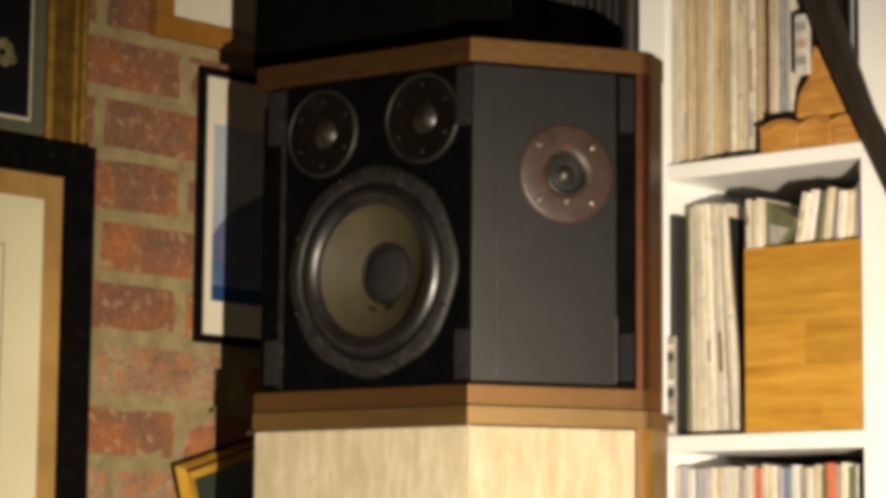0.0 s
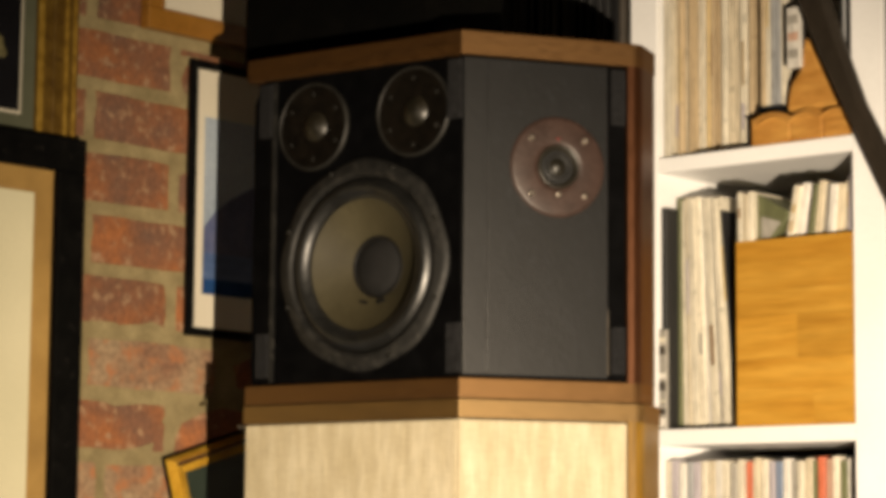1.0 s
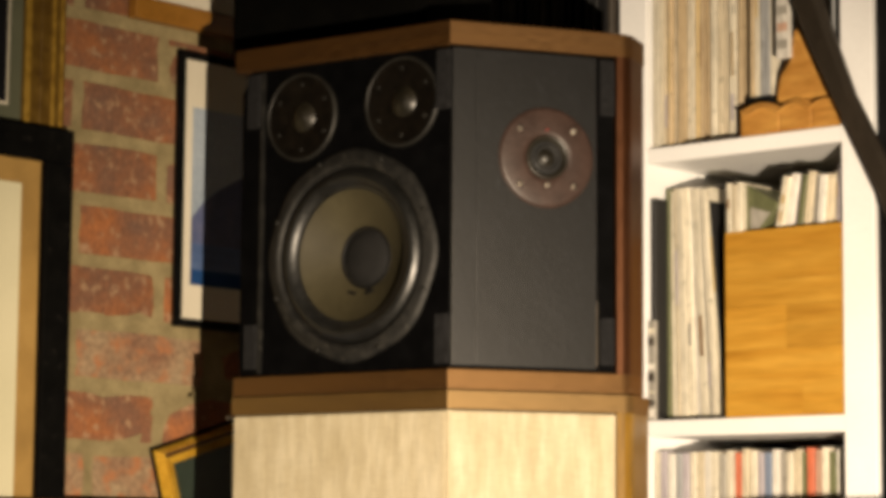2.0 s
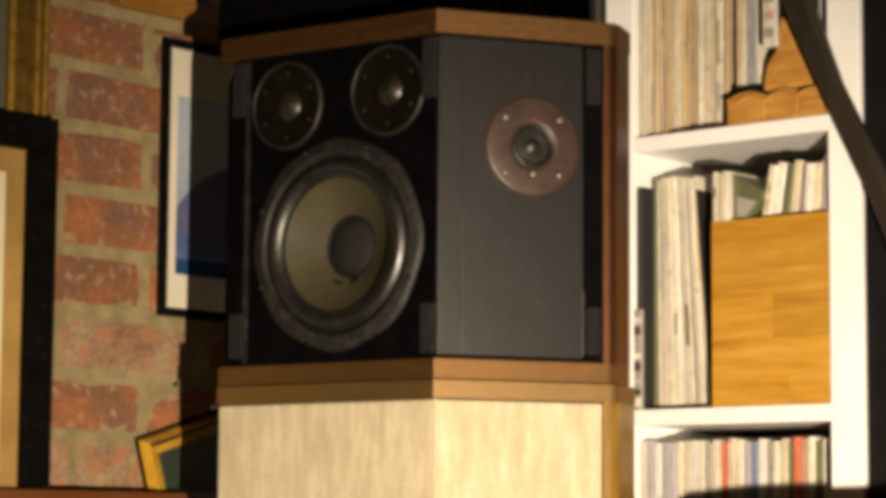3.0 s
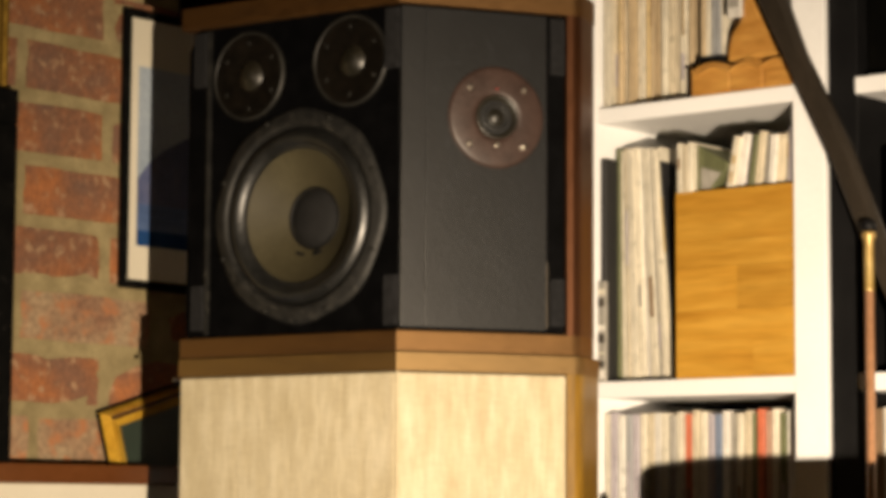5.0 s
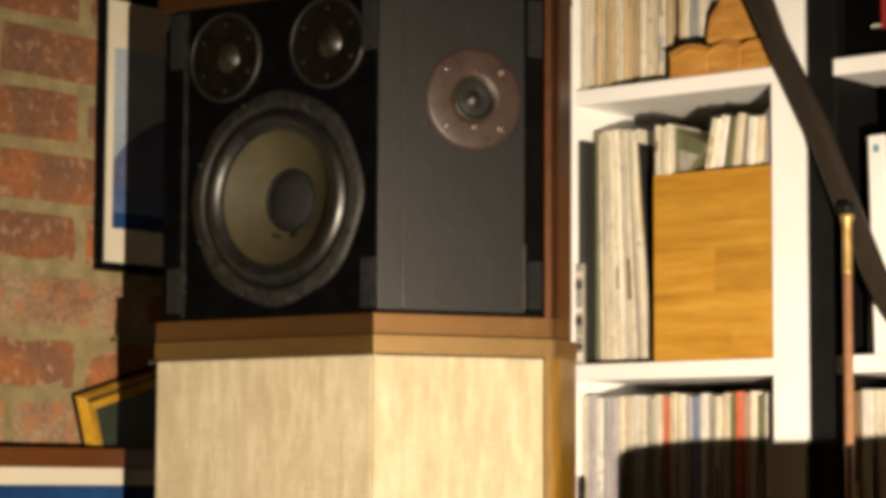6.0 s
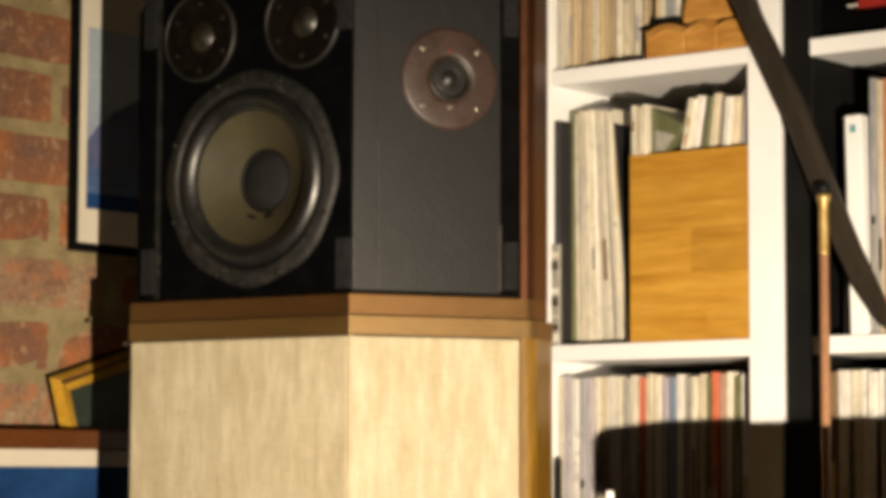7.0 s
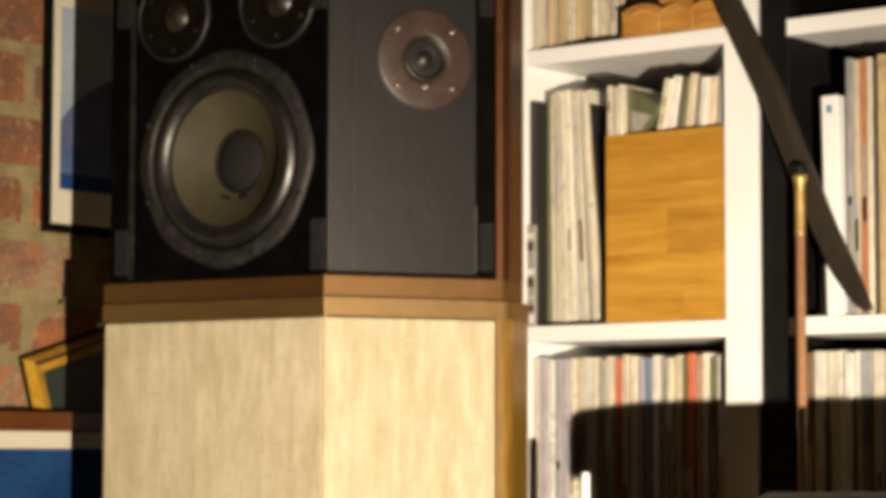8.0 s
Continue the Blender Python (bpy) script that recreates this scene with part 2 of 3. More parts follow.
# ---- mesh helpers ----
def part(name, bm, mat, parent=None, label="", smooth=False):
    me = bpy.data.meshes.new(name)
    bmesh.ops.recalc_face_normals(bm, faces=bm.faces)
    bm.to_mesh(me)
    bm.free()
    me.materials.append(mat)
    if smooth:
        me.shade_smooth()
    ob = new(name, me)
    ob.parent = parent
    if label:
        ob["label"] = label
    return ob


def box(x0, x1, y0, y1, z0, z1, bevel=0.0, segs=2, m=None):
    bm = bmesh.new()
    bmesh.ops.create_cube(bm, size=1)
    bmesh.ops.transform(bm, matrix=Matrix.LocRotScale(((x0 + x1) / 2, (y0 + y1) / 2, (z0 + z1) / 2), None, (x1 - x0, y1 - y0, z1 - z0)), verts=bm.verts)
    if bevel:
        bmesh.ops.bevel(bm, geom=list(bm.edges), offset=bevel, segments=segs, profile=0.5, affect="EDGES")
    if m is not None:
        bmesh.ops.transform(bm, matrix=m, verts=bm.verts)
    return bm


def prism(pts, z0, z1, bevel=0.0, m=None):
    """A plan of (x, y) corners raised from z0 to z1."""
    bm = bmesh.new()
    f = bm.faces.new([bm.verts.new((x, y, z0)) for x, y in pts])
    up = bmesh.ops.extrude_face_region(bm, geom=[f])
    bmesh.ops.translate(bm, vec=(0, 0, z1 - z0), verts=[v for v in up["geom"] if isinstance(v, bmesh.types.BMVert)])
    bmesh.ops.recalc_face_normals(bm, faces=bm.faces)
    if bevel:
        bmesh.ops.bevel(bm, geom=list(bm.edges), offset=bevel, segments=2, profile=0.5, affect="EDGES")
    if m is not None:
        bmesh.ops.transform(bm, matrix=m, verts=bm.verts)
    return bm


def lathe(profile, m, segs=56, wobble=0.0, lobes=8):
    """(r, h) rows turned about the z axis of m; wobble scallops the outermost rows."""
    bm = bmesh.new()
    big = max(r for r, _ in profile)
    rings = []
    for r, h in profile:
        if r < 1e-6:
            rings.append([bm.verts.new((0, 0, h))])
            continue
        ring = []
        for i in range(segs):
            a = 2 * math.pi * i / segs
            k = 1 + (wobble * math.cos(lobes * a) if r > 0.93 * big else 0)
            ring.append(bm.verts.new((r * k * math.cos(a), r * k * math.sin(a), h)))
        rings.append(ring)
    for p, q in zip(rings, rings[1:]):
        for i in range(segs):
            j = (i + 1) % segs
            c = [p[i % len(p)], p[j % len(p)], q[j % len(q)], q[i % len(q)]]
            c = list(dict.fromkeys(c))
            if len(c) > 2:
                bm.faces.new(c)
    bmesh.ops.transform(bm, matrix=m, verts=bm.verts)
    return bm


def thing(name, label, category, group="", kind="", at=(0, 0, 0)):
    ob = new(name)
    ob.empty_display_size = 0.05
    ob.location = at
    return tagged(ob, label, category, group, kind)


def setting(name, bm, mat, label, category):
    return tagged(part(name, bm, mat), label, category, kind="structure")


# ---- the room ----
XW, YN = -2.643, 3.222
setting("floor", box(-2.9, 3.7, -3.2, 3.42, -0.1, 0.0), FLOORWOOD, "dark brown wooden floor of the room", "floor")
setting("ceiling", box(-2.9, 3.7, -3.2, 3.42, 2.7, 2.8), CEILINGPAINT, "plain ceiling of the room, coloured dark to bounce little light", "ceiling")
setting("wall_north", box(-2.9, 3.7, YN, YN + 0.2, 0, 2.7), WALLPAINT, "plain brown wall behind the record shelves", "wall")
setting("wall_east", box(3.5, 3.7, -3.0, YN, 0, 2.7), WALLPAINT, "plain brown side wall of the room", "wall")
setting("wall_south", box(-2.9, 3.7, -3.2, -3.0, 0, 2.7), WALLPAINT, "plain brown wall behind the camera", "wall")
wall_west = setting("wall_west", box(XW - 0.2, XW - 0.003, -3.0, YN, 0, 2.7), MORTAR, "old red brick wall with thick sandy mortar joints", "wall")

# ---- the two loudspeakers ----
EDGE = Vector((-2.035, 2.326, 0))
TURN, SIDE = radians(4.9), radians(60.95)
UL, UR = Vector((math.cos(TURN), math.sin(TURN), 0)), Vector((math.cos(SIDE), math.sin(SIDE), 0))
INTO = Vector((-math.sin(TURN), math.cos(TURN), 0))
NL, NR = -INTO, Vector((math.sin(SIDE), -math.cos(SIDE), 0))
REAR = SIDE + radians(50.0)
UB, NB = Vector((math.cos(REAR), math.sin(REAR), 0)), Vector((math.sin(REAR), -math.cos(REAR), 0))


def arc(a, p, b, reach, n=5):
    """The corner p between a and b, rounded off over the given reach."""
    q0, q1 = p + (a - p).normalized() * reach, p + (b - p).normalized() * reach
    return [q0 * (1 - t) ** 2 + p * 2 * t * (1 - t) + q1 * t * t for t in (k / n for k in range(n + 1))]


def plan(left, right, cheek, inset=0.0, reach=0.012):
    """The cabinet's outline from above: front face, angled side panel, rounded corner, rear side and flat back."""
    e = EDGE - (NL + NR) * inset * 0.64
    a = EDGE - UL * (left - inset) - NL * inset
    b = EDGE + UR * (right - inset) - NR * inset
    c = b + UB * cheek
    depth = (c - EDGE).dot(INTO)
    d = EDGE - UL * (left - inset) + INTO * depth
    return [(p.x, p.y) for p in [a, e] + arc(e, b, c, reach) + [c, d]]


def face_box(u0, u1, z0, z1, d0, d1, along, normal, bevel=0.0):
    """A block on a cabinet face: u along the face from the edge, z up, d out of the face."""
    rot = Matrix((along, normal, (0, 0, 1))).transposed().to_4x4()
    return box(u0, u1, d0, d1, z0, z1, bevel, 2, Matrix.Translation(EDGE) @ rot)


def axis_on(u, z, d, along, normal):
    x = along
    y = normal.cross(x)
    m = Matrix((x, y, normal)).transposed().to_4x4()
    return Matrix.Translation(EDGE + along * u + normal * d + Vector((0, 0, z))) @ m


def screw(parent, m, r=0.0035, mat=STEEL):
    part("screw", lathe([(0, 0.0016), (r * 0.3, 0.0006), (r * 0.7, 0.0022), (r, 0.0012), (r, -0.002)], m, 12), mat, parent, smooth=True)


Z0, Z1 = 1.196, 1.667
upper = thing("loudspeaker", "walnut loudspeaker without its grille, black baffles and bare drivers", "loudspeaker", at=(EDGE.x, EDGE.y, Z0))


def up(name, bm, mat, label="", smooth=False, parent=None):
    ob = part(name, bm, mat, parent or upper, label, smooth)
    if parent is None:
        ob.matrix_parent_inverse = Matrix.Translation(upper.location).inverted()
    return ob


up("top_board", prism(plan(0.363, 0.2505, 0.066), 1.637, Z1, 0.0006), WALNUT)
up("base_board", prism(plan(0.358, 0.2496, 0.062), Z0, 1.221, 0.0005), WALNUT)
up("carcass", prism(plan(0.357, 0.232, 0.030, 0.060), 1.221, 1.637), BAFFLE)


def holed_board(u0, u1, z0, z1, cu, cz, r, d0, d1, along, normal):
    """A board on a cabinet face with one round hole through it."""
    bm, n, rows = bmesh.new(), 64, []
    base = Matrix.Translation(EDGE) @ Matrix((along, normal, (0, 0, 1))).transposed().to_4x4()
    for i in range(n):
        a = 2 * math.pi * i / n
        c, s = math.cos(a), math.sin(a)
        k = min(((u1 - cu) if c > 0 else (u0 - cu)) / c if abs(c) > 1e-6 else 9, ((z1 - cz) if s > 0 else (z0 - cz)) / s if abs(s) > 1e-6 else 9)
        rows.append([bm.verts.new(base @ Vector((cu + q * c, d, cz + q * s))) for q, d in ((r, d0), (r, d1), (k, d1), (k, d0))])
    for p, q in zip(rows, rows[1:] + rows[:1]):
        for i in range(4):
            bm.faces.new([p[i], p[(i + 1) % 4], q[(i + 1) % 4], q[i]])
    return bm


up("baffle", holed_board(-0.357, -0.002, 1.2212, 1.6368, -0.166, 1.376, 0.119, -0.026, -0.010, UL, NL), BAFFLE, "matt black baffle board")
up("side_baffle", face_box(0.003, 0.2310, 1.2212, 1.6368, -0.026, -0.0101, UR, NR), BAFFLE, "matt black baffle board")
up("outer_side", face_box(-0.357, -0.351, 1.2212, 1.6368, -0.25, -0.0265, UL, NL), WALNUT)
corner, tail = EDGE + UR * 0.2495, EDGE + UR * 0.2495 + UB * 0.063
cheek_plan = [EDGE + UR * 0.2315 - NR * 0.001] + arc(EDGE + UR * 0.2315, corner, tail, 0.010) + [tail, tail - NB * 0.018, EDGE + UR * 0.2315 - NR * 0.0265]
up("side_cheek", prism([(p.x, p.y) for p in cheek_plan], 1.221, 1.637), REDWOOD, "reddish stained wooden side edge")
up("side_panel", face_box(0.0374, 0.2030, 1.226, 1.633, -0.010, -0.002, UR, NR, 0.0006), PANEL, "black grained vinyl panel")
up("edge_strip", face_box(0.005, 0.0371, 1.226, 1.633, -0.010, -0.0023, UR, NR, 0.0006), PANEL)
up("panel_edge", face_box(0.2033, 0.2056, 1.23, 1.315, -0.010, -0.0045, UR, NR), PANEL_EDGE, "bare wood at the worn panel edge")
for z0, z1 in ((1.232, 1.292), (1.558, 1.632)):
    up("fixing_pad", face_box(-0.344, -0.321, z0, z1, -0.010, -0.002, UL, NL, 0.002), PAD)
    up("fixing_pad", face_box(-0.026, -0.004, z0 - 0.004, z1, -0.010, -0.003, UL, NL, 0.002), PAD)
    up("fixing_pad", face_box(0.2095, 0.2305, z0, z1, -0.010, -0.005, UR, NR, 0.002), PAD)
    for k in range(7):
        zz = z0 + 0.006 + k * 0.0085
        up("pad_rib", face_box(0.2105, 0.2295, zz, zz + 0.004, -0.006, -0.0035, UR, NR), PAD)
up("baffle_batten", face_box(-0.3205, -0.3165, 1.226, 1.633, -0.010, -0.004, UL, NL), BASKET)

wm = axis_on(-0.166, 1.376, -0.010, UL, NL)
woofer = up("woofer", lathe([(0.1155, -0.006), (0.117, 0.004), (0.119, 0.0072), (0.124, 0.0078), (0.127, 0.0062), (0.133, 0.0064), (0.1385, 0.003), (0.1405, -0.002)], wm, 112, 0.012, 8), BASKET, "large round bass driver in a worn frame", True)
up("surround", lathe([(0.087, 0.000), (0.0915, 0.0008), (0.0945, 0.004), (0.099, 0.0085), (0.104, 0.0095), (0.109, 0.0075), (0.113, 0.002), (0.1165, -0.004)], wm, 72), RUBBER, "glossy black rubber surround", True, woofer)
up("cone", lathe([(0.0925, 0.0002), (0.088, -0.0028), (0.073, -0.0135), (0.054, -0.0245), (0.036, -0.034)], wm, 72), CONE, "olive-brown paper cone", True, woofer)
up("dust_cap", lathe([(0, -0.023), (0.012, -0.0235), (0.024, -0.0255), (0.033, -0.029), (0.038, -0.034)], wm, 48), CAP, "dark grey dust cap", True, woofer)
up("cap_rim", lathe([(0.0375, -0.033), (0.039, -0.0305), (0.0415, -0.031), (0.042, -0.034)], wm, 48), BLACKWOOD, "", True, woofer)
for s in (-1, 1):
    up("lead_wire", box(-0.006, 0.006, -0.0505, -0.0465, -0.0295, -0.0245, 0, 2, wm @ pose(-0.004, 0, 0, 0, 0, 17 * s)), BLACKWOOD, "", False, woofer)
for k in range(8):
    a = 2 * math.pi * (k + 0.5) / 8
    screw(woofer, wm @ pose(0.1325 * math.cos(a), 0.1325 * math.sin(a), 0.0065), 0.0035, RIM)
for u, z in ((-0.252, 1.567), (-0.084, 1.571)):
    mm = axis_on(u, z, -0.010, UL, NL)
    mid = up("midrange_driver", lathe([(0.0, 0.0012), (0.012, 0.0006), (0.03, 0.0012), (0.05, 0.0028), (0.055, 0.0034)], mm, 56), DISH, "round dark brown driver with a thin grey rim", True)
    up("rim", lathe([(0.0545, 0.002), (0.0555, 0.0048), (0.0585, 0.0048), (0.0600, 0.002), (0.0600, -0.001)], mm, 56), RIM, "", True, mid)
    up("dome", lathe([(0, 0.0105), (0.005, 0.0098), (0.010, 0.0078), (0.015, 0.0048), (0.020, 0.0014), (0.021, 0.0)], mm @ pose(0.002, 0, 0), 32), DOME, "", True, mid)
    for k in range(6):
        a = math.pi * (0.5 + k / 3)
        screw(mid, mm @ pose(0.044 * math.cos(a), 0.044 * math.sin(a), 0.0015), 0.003, RIM)
tm = axis_on(0.1325, 1.497, -0.002, UR, NR)
tweeter = up("tweeter", lathe([(0.026, -0.001), (0.0275, 0.0034), (0.035, 0.0036), (0.0605, 0.0036), (0.065, 0.0022), (0.0657, 0.0)], tm, 64), PLATE, "round reddish-brown tweeter plate", True)
up("throat", lathe([(0.029, 0.0034), (0.0285, 0.0062), (0.0255, 0.0068), (0.0235, 0.003), (0.021, -0.001), (0.0165, -0.0015)], tm, 40), DOME, "", True, tweeter)
up("inner_ring", lathe([(0.0172, -0.002), (0.0168, 0.003), (0.0148, 0.003), (0.014, 0.0)], tm, 36), BASKET, "", True, tweeter)
up("dome", lathe([(0, 0.0055), (0.004, 0.005), (0.009, 0.003), (0.0125, -0.001), (0.0165, -0.002)], tm, 32), DOME, "", True, tweeter)
for du, dz in ((-0.037, 0.036), (0.037, 0.036), (-0.037, -0.036), (0.037, -0.036), (0, -0.036)):
    screw(tweeter, tm @ pose(du, dz, 0.0038), 0.004)
up("red_mark", lathe([(0, 0.0006), (0.0014, 0.0004), (0.0017, -0.001)], tm @ pose(0, 0.036, 0.0038), 12), RED, "", True, tweeter)

lower = thing("loudspeaker", "tall oak loudspeaker with a beige linen grille under another loudspeaker", "loudspeaker")
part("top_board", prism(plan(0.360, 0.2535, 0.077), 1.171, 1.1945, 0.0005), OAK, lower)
part("carcass", prism(plan(0.357, 0.240, 0.06, 0.014), 0.0, 1.171), BAFFLE, lower)
part("front_grille", face_box(-0.3575, -0.0035, 0.10, 1.1695, -0.014, -0.001, UL, NL, 0.003), LINEN, lower, "beige slubby linen grille cloth")
part("side_grille", face_box(0.0035, 0.2305, 0.10, 1.1695, -0.014, -0.001, UR, NR, 0.003), LINEN, lower, "beige slubby linen grille cloth")
part("front_edge", prism([(p.x, p.y) for p in (EDGE - UL * 0.005 - NL * 0.002, EDGE - (NL + NR) * 0.001, EDGE + UR * 0.005 - NR * 0.002, EDGE + INTO * 0.012)], 0.10, 1.1695), LINEN, lower)
corner, tail = EDGE + UR * 0.2515, EDGE + UR * 0.2515 + UB * 0.078
low_cheek = [EDGE + UR * 0.2315 - NR * 0.001] + arc(EDGE + UR * 0.2315, corner, tail, 0.010) + [tail, tail - NB * 0.02, EDGE + UR * 0.2315 - NR * 0.020]
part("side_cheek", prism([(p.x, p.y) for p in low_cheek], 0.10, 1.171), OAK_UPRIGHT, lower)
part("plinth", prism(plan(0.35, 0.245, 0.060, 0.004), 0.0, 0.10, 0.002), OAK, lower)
pin = thing("hook", "small pale metal hook on the cabinet's corner", "hook")
pm = Matrix.Translation(EDGE - UL * 0.3595 + Vector((0, 0, 1.168))) @ pose(0, 0, 0, 0, -90, 0)
part("pin", lathe([(0, 0.009), (0.003, 0.008), (0.0035, 0.005), (0.0015, 0.004), (0.0015, -0.002)], pm, 12), STEEL, pin, smooth=True)

# ---- record shelves ----
YS, YB = 2.819, 3.209


def shelf_unit(posts, boards, post_mat, label, post_front=YS):
    u = thing("record_shelf", label, "shelf", "record shelves")
    part("back_panel", box(posts[0][0], posts[-1][1], YB, YB + 0.006, 0.05, 1.99), WHITE, u)
    for x0, x1 in posts:
        part("upright", box(x0, x1, post_front, YB, 0.0, 1.99, 0.0012), post_mat, u)
    for (a, b), (c, d) in zip(posts, posts[1:]):
        for z0, z1 in boards:
            part("shelf_board", box(b + 0.0005, c - 0.0005, YS + 0.001, YB - 0.001, z0, z1, 0.001), WHITE, u)
    return u


BOARDS = ((0.03, 0.07), (0.40, 0.422), (0.777, 0.80), (1.155, 1.178), (1.546, 1.568), (1.935, 1.957))
shelf_unit(((-2.525, -2.477), (-2.139, -2.091), (-1.765, -1.716)), BOARDS, WHITE, "white shelf packed with old records against the wall")
shelf_unit(((-1.714, -1.670), (-1.30, -1.256)), BOARDS, BLACKWOOD, "shelf with black uprights and white boards full of records", YS + 0.008)

SPINES = random.Random(4)


def sleeve(x, w, z, h, kind, lean=0.0, setback=0.012, depth=0.305, name="record_sleeve", label=None, cat="record", group="records on the shelves"):
    """One sleeve standing on z, its spine forward; lean in degrees, top to the right."""
    c = min(w * 0.3, 0.0012)
    pts = [(-w / 2, depth), (-w / 2, c), (-w / 2 + c, 0), (w / 2 - c, 0), (w / 2, c), (w / 2, depth)]
    ob = part(name, prism(pts, 0, h), SLEEVE[kind])
    ob.matrix_basis = pose(x, YS + setback, z, 0, lean, 0)
    words = {"dark": "dark worn cardboard", "black": "black cardboard", "tan": "tan aged cardboard", "white": "white aged cardboard"}.get(kind, kind.replace("_", "-") + " cardboard")
    tagged(ob, label or words + " record sleeve standing upright among other records", cat, group)
    r = SPINES.random()
    if r < 0.45 and w > 0.003 and kind not in ("black", "dark"):
        for _ in range(SPINES.choice((1, 1, 2))):
            a = h * SPINES.uniform(0.1, 0.55)
            b = a + h * SPINES.uniform(0.08, 0.3)
            part("spine_print", box(-w * 0.24, w * 0.24, -0.0005, 0.001, a, min(b, h * 0.93)), SPINES.choice((SLEEVE["brown"], SLEEVE["grey"], SLEEVE["tan"], SLEEVE["cream"], SLEEVE["lilac"], SLEEVE["yellow"])), ob)
    return ob


def row(x0, x1, z, h, kinds, lo=0.003, hi=0.008, jitter=0.004, lean=0.0, back=0.012, **kw):
    x = x0
    while x < x1 - 0.002:
        w = min(SPINES.uniform(lo, hi), x1 - x)
        sleeve(x + w / 2 + 0.0002, w - 0.0006, z, h - SPINES.uniform(0, jitter), SPINES.choice(kinds), lean + SPINES.uniform(-0.25, 0.25) * (lean != 0), back + SPINES.uniform(-0.006, 0.008), **kw)
        x += w + SPINES.choice((0.0003, 0.0003, 0.0012, 0.0025))


S1, S2, S3 = 1.5683, 1.1783, 0.8003
# left column, behind the loudspeakers; sleeves coloured black for the shadow there
row(-2.470, -2.150, S1, 0.315, ["black", "black", "black", "dark", "black"], 0.006, 0.012)
# upper cell
CELL1 = ["cream", "ivory", "tan", "yellow", "cream", "cream", "ivory", "tan", "tan", "grey", "yellow", "cream", "brown"]
row(-2.089, -2.045, S1, 0.318, CELL1, 0.005, 0.012, back=0.016)
row(-2.045, -1.953, S1, 0.318, CELL1, 0.005, 0.012, back=0.040)
base = thing("carved_wood_block", "honey-coloured carved wooden block with scalloped front on the shelf", "wood carving")
for x0, x1, top in ((-1.9330, -1.868, 0.047), (-1.868, -1.815, 0.047), (-1.815, -1.768, 0.040)):
    n = 10
    pts = [(x0, 0.0), (x1, 0.0)] + [(x1 + (x0 - x1) * k / n, top - 0.008 + 0.008 * math.sin(math.pi * k / n)) for k in range(n + 1)]
    bm = prism(pts, 0, 0.16, 0.003, Matrix.Translation((0, YS + 0.166, S1)) @ pose(0, 0, 0, 90, 0, 0))
    part("lobe", bm, CARVED, base)
bm, rings = bmesh.new(), []
for k in range(37):
    x = -1.929 + 0.157 * k / 36
    z = S1 + 0.030 + 0.0085 * abs(math.sin(math.pi * (x + 1.9175) / 0.0498))
    rings.append([bm.verts.new((x, YS + 0.0045 - 0.0045 * math.sin(a), z + 0.0032 * math.cos(a))) for a in (math.pi * q / 4 for q in range(5))])
for p, q in zip(rings, rings[1:]):
    for i in range(4):
        bm.faces.new([p[i], p[i + 1], q[i + 1], q[i]])
part("scalloped_ridge", bm, CARVED, base, smooth=True)
pts = [(-1.878, 0.0), (-1.788, 0.0), (-1.799, 0.024), (-1.822, 0.061), (-1.835, 0.088), (-1.844, 0.102), (-1.850, 0.099), (-1.853, 0.080), (-1.857, 0.056), (-1.871, 0.041), (-1.877, 0.020)]
part("crest", prism(pts, 0, 0.10, 0.006, Matrix.Translation((0, YS + 0.112, S1 + 0.0445)) @ pose(0, 0, 0, 90, 0, 0)), CARVED, base)
for x, kind in ((-1.930, "tan"), (-1.9215, "ivory"), (-1.913, "blue_grey"), (-1.904, "blue_grey"), (-1.896, "ivory")):
    sleeve(x, 0.0078, S1 + 0.0600, 0.26, kind, 0, 0.032)
# black strip filling the gap between the carving and the raised records
riser = thing("black_filler", "low black filler between the wooden carving and the raised records", "riser")
part("filler_strip", box(-1.9345, -1.8915, YS + 0.026, YS + 0.34, S1 + 0.0472, S1 + 0.0598, 0.001), BLACKWOOD, riser)
booklet = thing("small_booklet", "small white and pink booklet standing on the wooden carving", "booklet")
part("cover", box(-1.871, -1.849, YS + 0.004, YS + 0.012, S1 + 0.104, S1 + 0.19, 0.0015, 2), SLEEVE["white"], booklet)
for k in range(3):
    part("print_bar", box(-1.868, -1.852, YS + 0.0032, YS + 0.0045, S1 + 0.118 + 0.024 * k, S1 + 0.130 + 0.024 * k), SLEEVE["pink"] if k % 2 else SLEEVE["grey"], booklet)
sleeve(-1.7935, 0.007, S1 + 0.047, 0.27, "blue_grey", 0, 0.03)
sleeve(-1.7845, 0.006, S1 + 0.042, 0.27, "lilac", 0, 0.03)
sleeve(-1.7735, 0.008, S1 + 0.042, 0.27, "pink", 0, 0.025)

# middle cell
sleeve(-2.0858, 0.009, S2, 0.318, "black", 0, 0.0075, label="black cardboard folder standing beside the records", cat="folder")
mottled = sleeve(-2.0838, 0.013, S2, 0.142, "grey", 0, 0.0005, depth=0.0065, name="mottled_box", label="small grey mottled box in front of a black folder", cat="box")
for k, kind in enumerate(("white", "dark", "ivory", "dark", "white", "grey", "dark", "ivory")):
    part("strip", box(-0.0056, 0.0056, -0.0006, 0.001, 0.004 + k * 0.017, 0.016 + k * 0.017 - 0.004 * (k % 3)), SLEEVE[kind], mottled)
x, lean = -2.0830, -0.2
